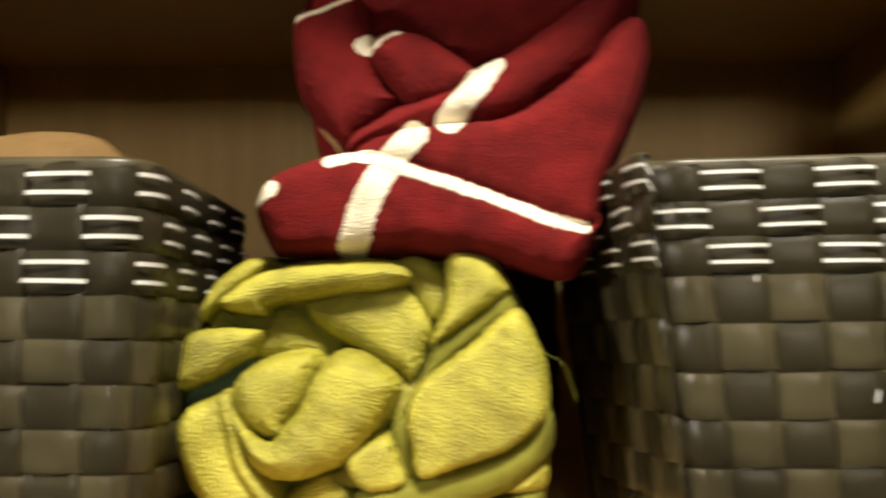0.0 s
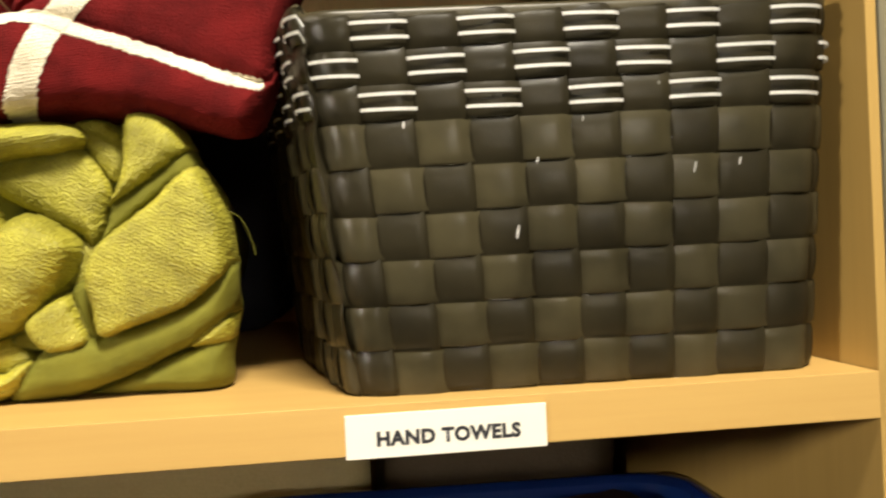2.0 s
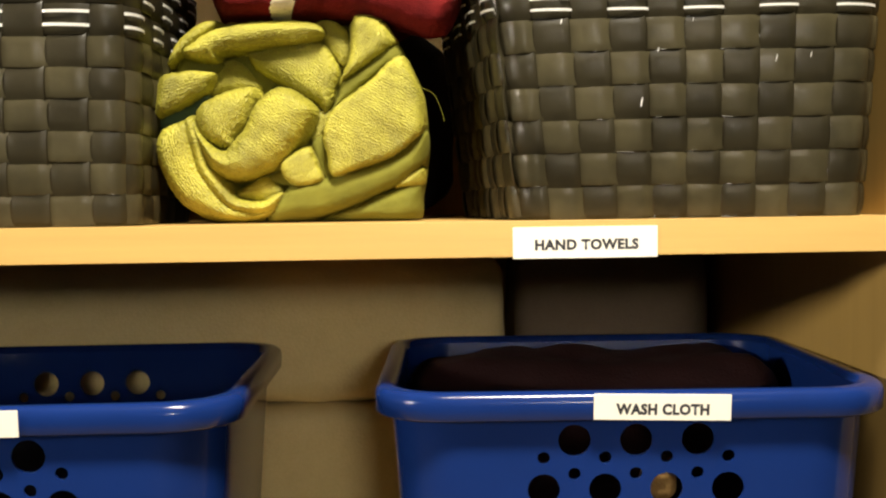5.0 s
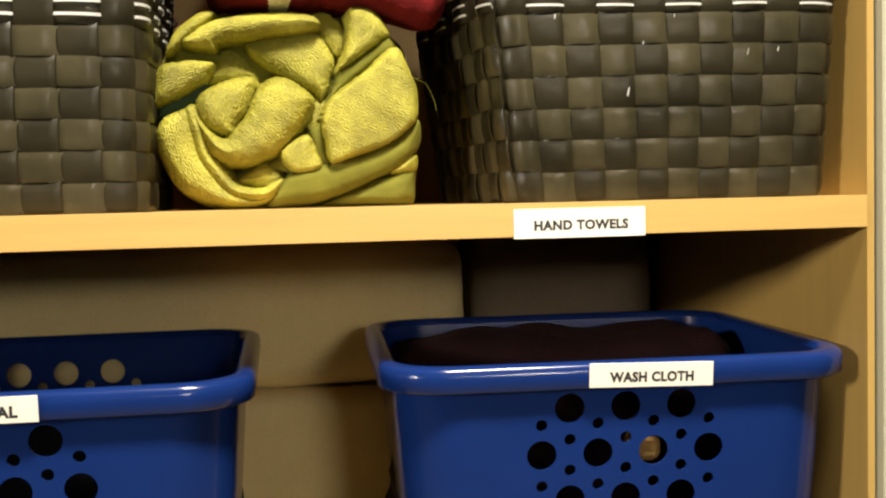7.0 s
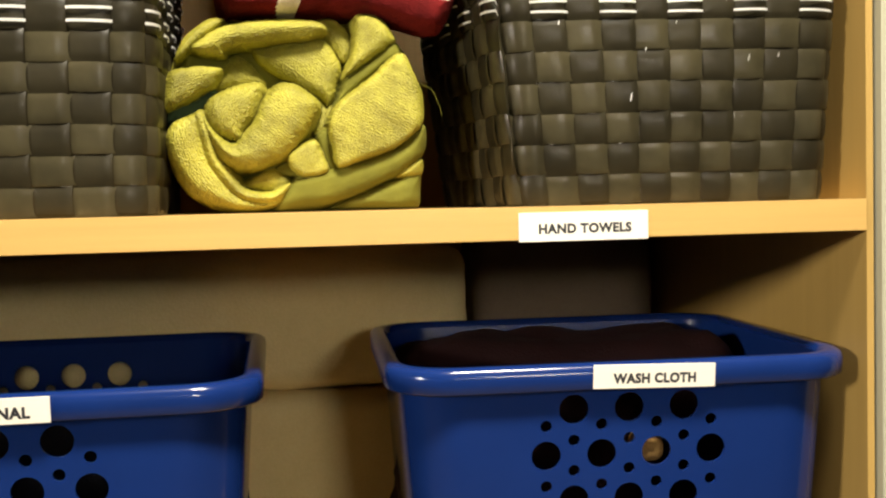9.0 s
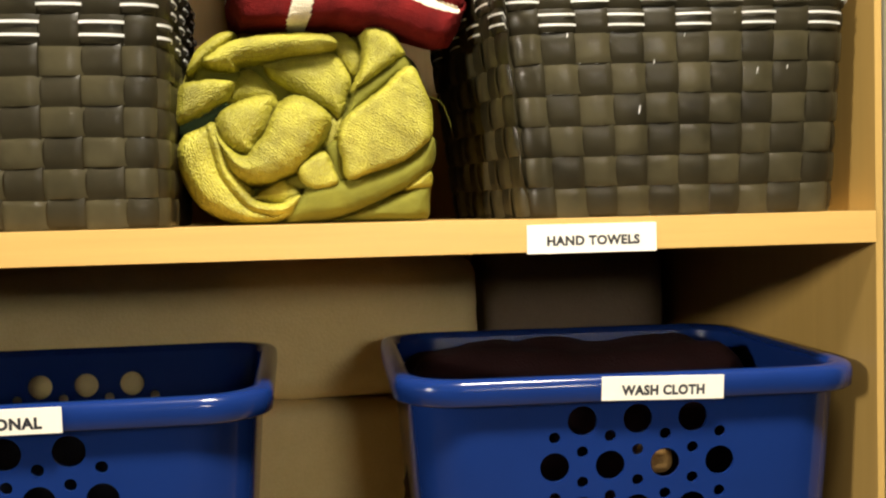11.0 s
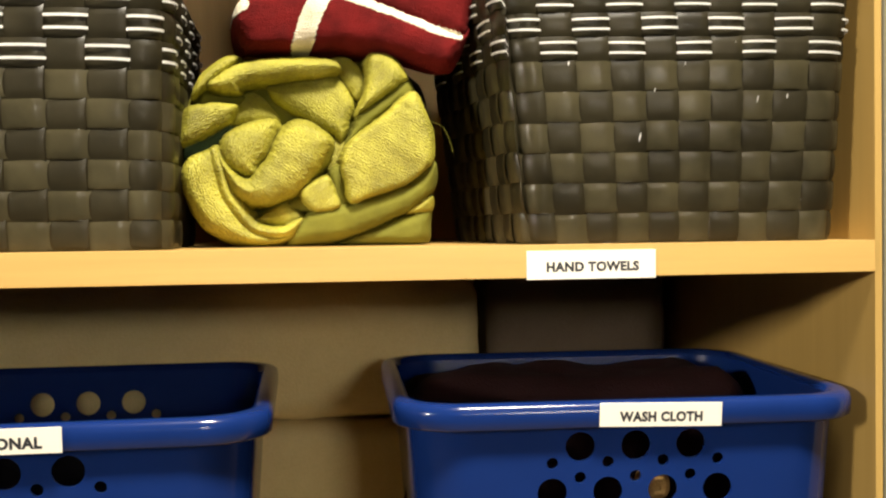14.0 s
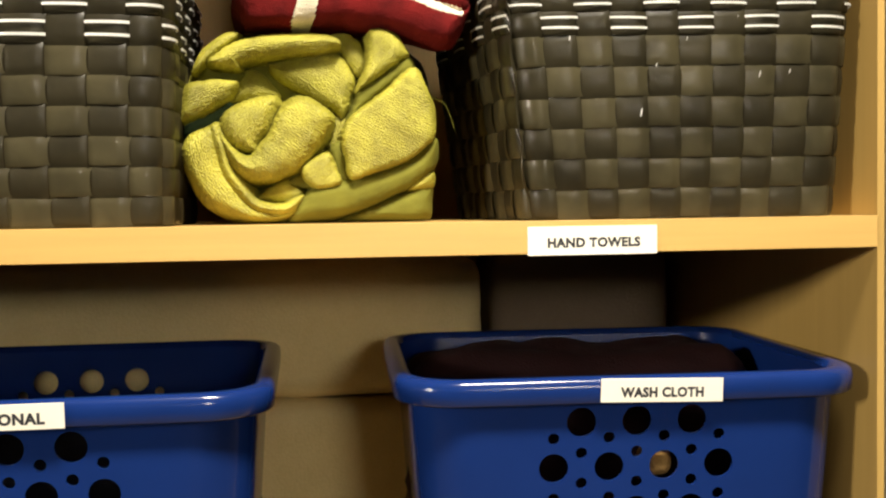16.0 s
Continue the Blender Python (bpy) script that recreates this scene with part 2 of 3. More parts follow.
tape_label("HAND TOWELS", (-0.236, -0.0012, -0.0155), 0.1025, 0.0222, 0.0735, "white tape label lettered HAND TOWELS on the shelf edge", text_dx=0.001, text_h=0.0078)


# ---------------------------------------------------------------- woven strap baskets
def basket_outline(s, u, bot, top, cols, skew=0.0):
    """A point of the basket's wall: s columns along the wall, u from base (0) to rim (1)."""
    na, nb = cols
    per = 2 * (na + nb)
    x0, x1, y0, y1 = [b + (t - b) * u for b, t in zip(bot, top)]
    acc = np.zeros(2)
    for d in (-0.75, -0.5, -0.25, 0.0, 0.25, 0.5, 0.75):
        q = (s + d) % per
        if q < na:
            k = q / na
            if skew:
                k = 0.0949 * q if q < 9 else 0.854 + 0.146 * (q - 9)
            p = (x0 + (x1 - x0) * k, y0)
        elif q < na + nb:
            p = (x1, y0 + (y1 - y0) * (q - na) / nb)
        elif q < 2 * na + nb:
            p = (x1 + (x0 - skew - x1) * (q - na - nb) / na, y1)
        else:
            v = (q - 2 * na - nb) / nb
            p = (x0 - skew * (1 - v), y1 + (y0 - y1) * v)
        acc += p
    return acc / 7


# small sparkles on the front straps: column, height, size
GLINTS = [(3.75, 0.385, 1.6), (1.75, 0.655, 0.9), (4.25, 0.555, 0.8), (5.2, 0.65, 0.7), (7.45, 0.52, 1.3), (8.4, 0.53, 0.9), (6.75, 0.745, 0.5)]


def woven_basket(name, at, bot, top, height, label, sag=0.0, seed=1, cols=(10, 8), rows_n=9, odd=1, skew=0.0):
    rnd = random.Random(seed)
    base = thing(name, at, label, "basket", "woven strap baskets")
    per = 2 * (cols[0] + cols[1])
    amp, thick = 0.0019, 0.0012

    def surface(s, u, off):
        if skew:
            r = (1 - u) * rows_n
            u = 1 - (0.0942 * r if r < 3 else 0.2826 + 0.11957 * (r - 3))
        p = basket_outline(s, u, bot, top, cols, skew)
        a, b = basket_outline(s - 0.2, u, bot, top, cols, skew), basket_outline(s + 0.2, u, bot, top, cols, skew)
        t = b - a
        n = np.array([t[1], -t[0]]) / (np.linalg.norm(t) + 1e-9)
        bulge = 0.006 * math.sin(math.pi * min(max(u, 0), 1)) * math.sin(math.pi * (s % cols[0]) / cols[0]) if s % per < cols[0] else 0
        p = p + n * (off + bulge)
        side = (s % per)
        lean = sag * max(0.0, 1 - side / cols[0]) if side < cols[0] else 0.0
        return Vector((p[0], p[1], height * u - lean * u))

    def over(i, j):
        """+1 where the level strap of row j (from the rim) runs outside upright strap i."""
        return 1 if (i + j) % 2 == odd else -1

    dz = 1.0 / rows_n
    for j in range(rows_n):
        u_mid = 1 - (j + 0.5) * dz
        tilt = rnd.uniform(-0.004, 0.004)
        bm = bmesh.new()
        n = per * 6
        rings = []
        hw = dz * 0.5
        for k, (v, inset) in enumerate(((-1, 0.0009), (-0.9, 0.0004), (-0.45, 0.0001), (0, 0), (0.45, 0.0001), (0.9, 0.0004), (1, 0.0009))):
            ring = []
            for q in range(n):
                s = q / n * per
                i = math.floor(s)
                f = s - i - 0.5
                o = over(i, j) * (abs(math.cos(math.pi * f)) ** 0.6) * amp + (f * 0.0022 * (1 - abs(2 * f) ** 6) if over(i, j) > 0 else 0)
                ring.append(surface(s, u_mid + v * hw + tilt * math.sin(s), o - inset))
            rings.append(ring)
        grid_mesh(bm, rings, close_u=True)
        bmesh.ops.solidify(bm, geom=bm.faces[:], thickness=thick)
        # level straps below the striped rows carry the painted sheen
        strap = part("level_strap", bm, STRAP if j < 3 else STRAP_SHEEN, base)
        if j < 3:
            for v in (-0.42, 0.42):
                for i in range(per):
                    if over(i, j) < 0:
                        continue
                    bm = bmesh.new()
                    sh = rnd.uniform(-0.03, 0.03)
                    rr = []
                    for e in (-1, 1):
                        r = []
                        for q in range(9):
                            f = -0.56 + 1.12 * q / 8
                            o = math.copysign(abs(math.cos(math.pi * f)) ** 0.5, math.cos(math.pi * f)) * amp
                            r.append(surface(i + 0.5 + f, u_mid + (v + sh * f + e * 0.1) * hw + tilt * math.sin(i + 0.5 + f), o + 0.0022))
                        rr.append(r)
                    grid_mesh(bm, rr)
                    bmesh.ops.solidify(bm, geom=bm.faces[:], thickness=0.0006)
                    part("white_stripe", bm, STRIPE, strap, "", False)
    for i in range(per):
        bm = bmesh.new()
        jit, lean_i = rnd.uniform(-0.03, 0.03), rnd.uniform(-0.04, 0.04)
        rr = []
        m = rows_n * 6
        for q in range(m + 1):
            u = q / m
            j = min(rows_n - 1, int((1 - u) * rows_n))
            f = (1 - u) * rows_n - j - 0.5
            o = -over(i, j) * (abs(math.cos(math.pi * f)) ** 0.5) * amp
            r = []
            for e, inset in ((-1, 0.0020), (-0.85, 0.0013), (-0.4, 0.0006), (0, 0.0002), (0.5, -0.0001), (0.94, -0.0004), (1, 0.0002)):
                r.append(surface(i + 0.5 + jit + lean_i * (u - 0.5) + e * 0.5, u, o - inset))
            rr.append(r)
        grid_mesh(bm, rr)
        bmesh.ops.solidify(bm, geom=bm.faces[:], thickness=thick)
        part("upright_strap", bm, STRAP, base)
    # glints added as white flakes just off the straps
    for s_at, u_at, size in GLINTS if skew else []:
        bm = bmesh.new()
        pts = [surface(s_at + size * 0.016 * math.cos(a) + size * 0.02 * math.sin(a), u_at + size * 0.011 * math.sin(a), amp + 0.0022) for a in (2 * math.pi * k / 8 for k in range(8))]
        bm.faces.new([bm.verts.new(p) for p in pts])
        bmesh.ops.solidify(bm, geom=bm.faces[:], thickness=0.0003)
        part("glint", bm, STRIPE, base, "small white flake for a glint on the strap", False)
    # lining, base and folded rim
    bm = bmesh.new()
    rings = [[surface(q / 4, u, -0.0042) for q in range(per * 4)] for u in (0.004, 0.25, 0.5, 0.75, 0.99)]
    vs = grid_mesh(bm, rings, close_u=True)
    bm.faces.new(vs[0])
    part("lining", bm, STRAP, base)
    bm = bmesh.new()
    rings = []
    for o, du in ((0.0005, -0.02), (0.0012, 0.0), (-0.001, 0.012), (-0.0045, 0.004), (-0.0045, -0.03)):
        rings.append([surface(q / 4, 1 + du, o) for q in range(per * 4)])
    grid_mesh(bm, rings, close_u=True)
    part("rim_binding", bm, STRAP, base)
    return base


woven_basket("woven_basket", (0, 0, 0.0006), (-0.282, -0.020, 0.024, 0.235), (-0.304, -0.008, 0.012, 0.27), 0.2035,
             "dark brown woven plastic strap basket with white stripes on shelf", 0.006, 3, skew=0.026)
woven_basket("woven_basket", (0, 0, 0.0006), (-0.842, -0.556, 0.022, 0.235), (-0.848, -0.551, 0.012, 0.27), 0.2005,
             "dark brown woven basket holding a tan folded cloth", 0.0, 8, odd=0)


# ---------------------------------------------------------------- blue bins
def rounded(x0, x1, y0, y1, r, n=8):
    pts = []
    for cx, cy, a0 in ((x1 - r, y0 + r, -90), (x1 - r, y1 - r, 0), (x0 + r, y1 - r, 90), (x0 + r, y0 + r, 180)):
        for i in range(n + 1):
            a = radians(a0 + 90 * i / n)
            pts.append((cx + r * math.cos(a), cy + r * math.sin(a)))
    return pts


HOLES = []
PITCH, DROP = 0.0445, 0.0365
for row in range(5):
    for k in range(-2, 3):
        hx = k * PITCH + (PITCH / 2 if row % 2 else 0)
        if abs(hx) < 0.075:
            HOLES.append((hx, -row * DROP, 0.0118))
        sx = k * PITCH + (PITCH / 2 if row % 2 == 0 else 0)
        if abs(sx) < 0.075 and row < 4:
            HOLES.append((sx, -row * DROP - 0.35 * DROP, 0.0046))
        if abs(hx) < 0.075 and row < 4:
            HOLES.append((hx, -row * DROP - 0.68 * DROP, 0.0046))


def pierced_panel(bm, w_top, w_bot, z1, z0, y_top, y_bot, hole_z, flip):
    """A leaning flat wall with round holes through it."""
    edges = []

    def loop(pts):
        vs = [bm.verts.new((px, 0, pz)) for px, pz in pts]
        for a, b in zip(vs, vs[1:] + vs[:1]):
            edges.append(bm.edges.new((a, b)))
        return vs

    made = loop([(-w_bot, z0), (w_bot, z0), (w_top, z1), (-w_top, z1)])
    for hx, hz, r in HOLES:
        made += loop([(hx + r * math.cos(a), hole_z + hz + r * math.sin(a)) for a in (2 * math.pi * i / 20 for i in range(20))])
    res = bmesh.ops.triangle_fill(bm, use_beauty=True, use_dissolve=False, edges=edges, normal=(0, -1, 0))
    faces = [g for g in res["geom"] if isinstance(g, bmesh.types.BMFace)]
    for v in made:
        t = (v.co.z - z0) / (z1 - z0)
        v.co.y = y_bot + (y_top - y_bot) * t
    return faces


def blue_bin(at, w, d, h, label, turn=0.0):
    """Plastic bin with its rim's middle front at the origin, top of rim at z 0."""
    base = thing("plastic_bin", at, label, "bin", "blue plastic bins")
    base.rotation_euler = (0, 0, radians(turn))
    lip, lh = 0.012, 0.021
    tap = 0.022
    # body: rounded corners and sides; pierced front and back fill the gaps
    bm = bmesh.new()
    r = 0.05
    rings = []
    zs = [-0.002, -lh, -h + 0.03, -h + 0.012, -h + 0.003, -h]
    for z in zs:
        t = min(1, -z / h)
        ins = lip + tap * t + (0.0 if z > -h + 0.03 else {-h + 0.012: 0.003, -h + 0.003: 0.01, -h: 0.018}.get(z, 0))
        rings.append([(x, y, z) for x, y in rounded(-w / 2 + ins, w / 2 - ins, ins, d - ins, r - 0.008 * t)])
    vs = [[bm.verts.new(p) for p in rg] for rg in rings]
    k = len(vs[0])
    front, back = k - 1, 2 * 9 - 1
    for a in range(len(zs) - 1):
        for j in range(k):
            if j in (front, back) and a == 1:
                continue
            bm.faces.new((vs[a][j], vs[a][(j + 1) % k], vs[a + 1][(j + 1) % k], vs[a + 1][j]))
    bm.faces.new(vs[-1])
    z1, z0 = zs[1], zs[2]
    t1, t0 = -z1 / h, -z0 / h
    i1, i0 = lip + tap * t1, lip + tap * t0
    w1, w0 = w / 2 - i1 - (r - 0.008 * t1), w / 2 - i0 - (r - 0.008 * t0)
    for which in (0, 1):
        pierced_panel(bm, w1, w0, z1, z0, i1 if which == 0 else d - i1, i0 if which == 0 else d - i0, -0.0372, which)
    bmesh.ops.remove_doubles(bm, verts=bm.verts[:], dist=0.0001)
    bmesh.ops.recalc_face_normals(bm, faces=bm.faces[:])
    body = part("body", bm, BLUE, base)
    mod = body.modifiers.new("wall", "SOLIDIFY")
    mod.thickness, mod.offset = 0.0022, 0.0
    mod = body.modifiers.new("crisp", "EDGE_SPLIT")
    mod.split_angle = radians(38)
    # rolled rim
    bm = bmesh.new()
    rings = []
    prof = [(lip + 0.004, -0.006), (lip + 0.001, -0.001), (lip - 0.003, 0.0), (0.004, -0.0005), (0.001, -0.003), (0.0, -0.008), (0.0005, -lh + 0.002), (0.0025, -lh), (0.005, -lh + 0.002), (0.006, -lh + 0.006)]
    for ins, z in prof:
        rings.append([(x, y, z) for x, y in rounded(-w / 2 + ins, w / 2 - ins, ins, d - ins, 0.052 - ins * 0.3, 10)])
    grid_mesh(bm, rings, close_u=True)
    bmesh.ops.recalc_face_normals(bm, faces=bm.faces[:])
    part("rim", bm, BLUE, base)
    return base


BIN_Z = -0.1217
BIN_H = BIN_Z - LOW_Z - 0.001
blue_bin((-0.199, -0.004, BIN_Z), 0.381, 0.335, BIN_H, "blue plastic bin with round holes holding dark red cloths", -2.5)
blue_bin((-0.672, -0.012, BIN_Z), 0.381, 0.335, BIN_H, "blue plastic bin with round holes beside the other bin")
tape_label("WASH CLOTH", (-0.183, -0.006, -0.1327), 0.097, 0.0188, 0.066, "white tape label lettered WASH CLOTH on the bin rim", (4, 1.2, -2.5), 0.0, 0.0083)
tape_label("ONAL", (-0.6765, -0.014, -0.1327), 0.097, 0.0188, 0.032, "white tape label ending in ONAL on the bin rim", (4, 0, 0), 0.019)


# ---------------------------------------------------------------- rolled towels
CREAM = looped("cream_stripe", (0.5, 0.42, 0.28), (0.86, 0.79, 0.62), 0.0018, 0.0014, 0.8, 0.8, 0.2)


def closed_spline(points, n):
    k = len(points)
    P = [np.array(p, float) for p in points]
    out = []
    for i in range(n):
        u = i / n * k
        j = int(u)
        t = u - j
        a, b, c, d = (P[(j + e) % k] for e in (-1, 0, 1, 2))
        out.append(0.5 * (2 * b + (c - a) * t + (2 * a - 5 * b + 4 * c - d) * t * t + (3 * b - a - 3 * c + d) * t ** 3))
    return np.array(out)


def layer(layers, mat, front, puff, edge_r, flow, outline):
    """One turn of cloth in a rolled end: its outline, how far forward it lies, how full it is, how round its edge is
    and the way its loops run (an angle, or None: round the roll)."""
    layers.append((mat, front, puff, edge_r, flow, outline))


def side_of(outline, Q, n):
    """Distance from a smooth closed outline, positive inside."""
    P = closed_spline(outline, n)
    A, B = P, np.roll(P, -1, axis=0)
    best = np.full(len(Q), 9.0)
    inside = np.zeros(len(Q), bool)
    for p, q in zip(A, B):
        e = q - p
        h = np.clip(((Q - p) @ e) / (e @ e + 1e-12), 0, 1)
        best = np.minimum(best, np.hypot(Q[:, 0] - p[0] - h * e[0], Q[:, 1] - p[1] - h * e[1]))
        cross = (p[1] > Q[:, 1]) != (q[1] > Q[:, 1])
        inside ^= cross & (Q[:, 0] < (q[0] - p[0]) * (Q[:, 1] - p[1]) / (q[1] - p[1] + 1e-12) + p[0])
    return np.where(inside, best, -best)


def cloth_face(owner, edge, centre, folds, stripes, round_r, y_back, rings=210, spokes=620):
    """The rolled end of a towel: turns of cloth overlap with crisp edges. Each fold and stripe becomes a part."""
    rim = closed_spline(edge, spokes)
    c = np.array(centre)
    rho = np.linspace(0.0004, 1, rings) ** 0.8
    XZ = (c + rho[:, None, None] * (rim - c)[None]).reshape(-1, 2)
    # a slow wander of the folds, so that no crease runs too true
    WX = np.array([[noise.noise(Vector((x * 60, z * 60, 3.1))), noise.noise(Vector((x * 60, z * 60, 9.7)))] for x, z in XZ]) * 0.0014
    WX += np.array([[noise.noise(Vector((x * 330, z * 330, 1.1))), noise.noise(Vector((x * 330, z * 330, 5.7)))] for x, z in XZ]) * 0.0007
    Q = XZ + WX
    Y, UV = [], []
    for mat, front, puff, edge_r, flow, outline in folds:
        d = side_of(outline, Q, 56)
        k = np.clip(d / edge_r, 0, 1)
        y = front + edge_r * 0.8 * (1 - np.sqrt(1 - (1 - k) ** 2)) - puff * (1 - np.exp(-np.clip(d, 0, 1) / 0.012)) * 0.6
        Y.append(np.where(d > 0, y, front + edge_r * 0.8 - 7.0 * d))
        if flow is None:
            r = XZ - c
            UV.append(np.stack([np.arctan2(r[:, 1], r[:, 0]) * 0.06, np.hypot(r[:, 0], r[:, 1])], 1))
        else:
            ca, sa = math.cos(radians(flow)), math.sin(radians(flow))
            UV.append(np.stack([XZ[:, 0] * ca + XZ[:, 1] * sa, XZ[:, 1] * ca - XZ[:, 0] * sa], 1))
    Y, UV = np.array(Y), np.array(UV)
    me = np.arange(len(Q))
    i1 = np.argmin(Y, axis=0)
    y = np.minimum(Y.min(axis=0), max(f[1] for f in folds) + 0.016)
    UVQ = UV[i1, me]
    inside = (1 - np.repeat(rho, spokes)) * np.linalg.norm(np.tile(rim - c, (rings, 1)), axis=1)
    e = np.clip(inside / round_r, 0, 1)
    y = y + (1 - np.sqrt(np.clip(1 - (1 - e) ** 2, 0, 1))) * round_r * 1.5
    which = i1.copy()
    for s, (mat, path, half) in enumerate(stripes):
        p = np.array(spline(path, 80))
        d = np.linalg.norm(Q[:, None] - p[None], axis=2).min(axis=1)
        on = d < half
        which = np.where(on, len(folds) + s, which)
        y = np.where(on, y - 0.0007, y)
    flat = {i for i, f in enumerate(folds) if f[0] in (LIME_FLAT, TEAL)}
    for v in range(len(y)):
        x, z = Q[v]
        p = Vector((x, y[v], z))
        u, w = UVQ[v]
        lift = noise.noise(p * 30) * 0.0016 + noise.noise(p * 85) * 0.0004
        lift += noise.noise(Vector((u * 18, w * 150, i1[v] * 7.7))) * (0.0002 if i1[v] in flat or folds[i1[v]][0] is RED_CLOTH else 0.0006)
        y[v] -= lift
    V = np.stack([XZ[:, 0], y, np.maximum(XZ[:, 1], 0.0012)], 1)
    faces = {}
    W = which.reshape(rings, spokes)
    for r in range(rings - 1):
        for q in range(spokes):
            q2 = (q + 1) % spokes
            faces.setdefault(int(W[r, q]), []).append((r * spokes + q, r * spokes + q2, (r + 1) * spokes + q2, (r + 1) * spokes + q))
    # the outer turn, running back into the roll
    base = len(V)
    V2 = V[-spokes:].copy()
    V2[:, 1] = y_back
    V3 = c + (V2[:, [0, 2]] - c) * 0.96
    V2[:, 0], V2[:, 2] = V3[:, 0], np.maximum(V3[:, 1], 0.001)
    V = np.vstack([V, V2])
    UVQ = np.vstack([UVQ, UVQ[-spokes:] + np.array([0.0, 0.03])])
    for q in range(spokes):
        q2 = (q + 1) % spokes
        faces.setdefault(int(W[-1, q]), []).append(((rings - 1) * spokes + q, (rings - 1) * spokes + q2, base + q2, base + q))
    pieces = []
    for k, fs in sorted(faces.items()):
        root = {}

        def top(i):
            while root.setdefault(i, i) != i:
                root[i] = root[root[i]]
                i = root[i]
            return i

        for f in fs:
            for i in f[1:]:
                root[top(i)] = top(f[0])
        groups = {}
        for f in fs:
            groups.setdefault(top(f[0]), []).append(f)
        big = sorted(groups.values(), key=len, reverse=True)
        # crumbs join the fold next to them
        pieces += [(k, g) for g in big if len(g) >= 150 or g is big[0]]
        pieces += [(-1, g) for g in big[1:] if len(g) < 150]
    crumbs = [f for k, g in pieces if k < 0 for f in g]
    pieces = [[k, list(g)] for k, g in pieces if k >= 0]
    owner_of = {i: n for n, (k, g) in enumerate(pieces) for f in g for i in f}
    while crumbs:
        left = []
        for f in crumbs:
            n = next((owner_of[i] for i in f if i in owner_of), None)
            if n is None:
                left.append(f)
            else:
                pieces[n][1].append(f)
                for i in f:
                    owner_of.setdefault(i, n)
        if len(left) == len(crumbs):
            break
        crumbs = left
    for k, fs in pieces:
        used = sorted({i for f in fs for i in f})
        at = {i: n for n, i in enumerate(used)}
        m = bpy.data.meshes.new("fold")
        m.from_pydata([tuple(V[i]) for i in used], [], [tuple(at[i] for i in f) for f in fs])
        m.materials.append(folds[k][0] if k < len(folds) else stripes[k - len(folds)][0])
        flow_uv = m.uv_layers.new(name="UVMap")
        for lp in m.loops:
            flow_uv.data[lp.index].uv = UVQ[used[lp.vertex_index]]
        for poly in m.polygons:
            poly.use_smooth = True
        ob = new("fold" if k < len(folds) else "stripe", m)
        ob.parent = owner
        if k >= len(folds):
            ob["label"] = "pale woven stripe"


def core(owner, mat, cx, cz, rx, rz, y0, y1):
    """The rolled body behind the folds, slightly squashed and lumpy."""
    bm = bmesh.new()
    rows = []
    for y, k in ((y0 + 0.012, 0.02), (y0, 0.5), (y0 + 0.004, 0.85), (y0 + 0.02, 0.97), (y0 + 0.08, 1.0), ((y0 + y1) / 2, 0.99), (y1 - 0.03, 1.0), (y1 - 0.005, 0.9), (y1, 0.4), (y1, 0.02)):
        ring = []
        for i in range(64):
            a = 2 * math.pi * i / 64
            p = Vector((cx + rx * k * math.cos(a), y, cz + rz * k * math.sin(a)))
            p += Vector((math.cos(a), 0, math.sin(a))) * noise.noise(p * 25) * 0.005
            p.z = max(p.z, 0.001)
            ring.append(p)
        rows.append(ring)
    grid_mesh(bm, rows, close_u=True)
    bmesh.ops.recalc_face_normals(bm, faces=bm.faces[:])
    return part("rolled_body", bm, mat, owner)


green = thing("rolled_towel", (0, 0, 0), "lime green terry towel rolled up lying on the shelf", "towel", "rolled towels")
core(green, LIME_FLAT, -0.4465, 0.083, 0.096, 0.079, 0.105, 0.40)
red = thing("rolled_towel", (0, 0, 0), "red towel with cream stripes heaped on the green towel", "towel", "rolled towels")
core(red, RED_CLOTH, -0.405, 0.262, 0.085, 0.095, 0.125, 0.38)
GREEN_EDGE = [(-0.557, 0.104), (-0.559, 0.073), (-0.556, 0.042), (-0.538, 0.014), (-0.506, 0.0), (-0.461, -0.001), (-0.406, -0.001), (-0.353, -0.002), (-0.346, 0.021), (-0.341, 0.056), (-0.345, 0.104), (-0.358, 0.13), (-0.378, 0.16), (-0.422, 0.162), (-0.476, 0.162), (-0.518, 0.159), (-0.544, 0.138)]
GREEN_LAYERS = []
layer(GREEN_LAYERS, LIME, 0.0785, 0.006, 0.010, 8, [(-0.531, 0.131), (-0.508, 0.127), (-0.503, 0.132), (-0.468, 0.137), (-0.433, 0.142), (-0.423, 0.147), (-0.433, 0.156), (-0.46, 0.158), (-0.491, 0.154), (-0.514, 0.146)])
layer(GREEN_LAYERS, LIME, 0.085, 0.006, 0.008, 80, [(-0.545, 0.124), (-0.536, 0.128), (-0.526, 0.138), (-0.515, 0.147), (-0.505, 0.157), (-0.517, 0.16), (-0.533, 0.148), (-0.543, 0.133)])
layer(GREEN_LAYERS, LIME, 0.079, 0.004, 0.008, 20, [(-0.552, 0.109), (-0.544, 0.116), (-0.51, 0.117), (-0.514, 0.104), (-0.527, 0.095), (-0.548, 0.085), (-0.554, 0.085), (-0.553, 0.1)])
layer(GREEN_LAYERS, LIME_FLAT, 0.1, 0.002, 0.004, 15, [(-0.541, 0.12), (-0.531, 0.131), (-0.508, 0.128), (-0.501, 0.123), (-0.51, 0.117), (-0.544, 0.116)])
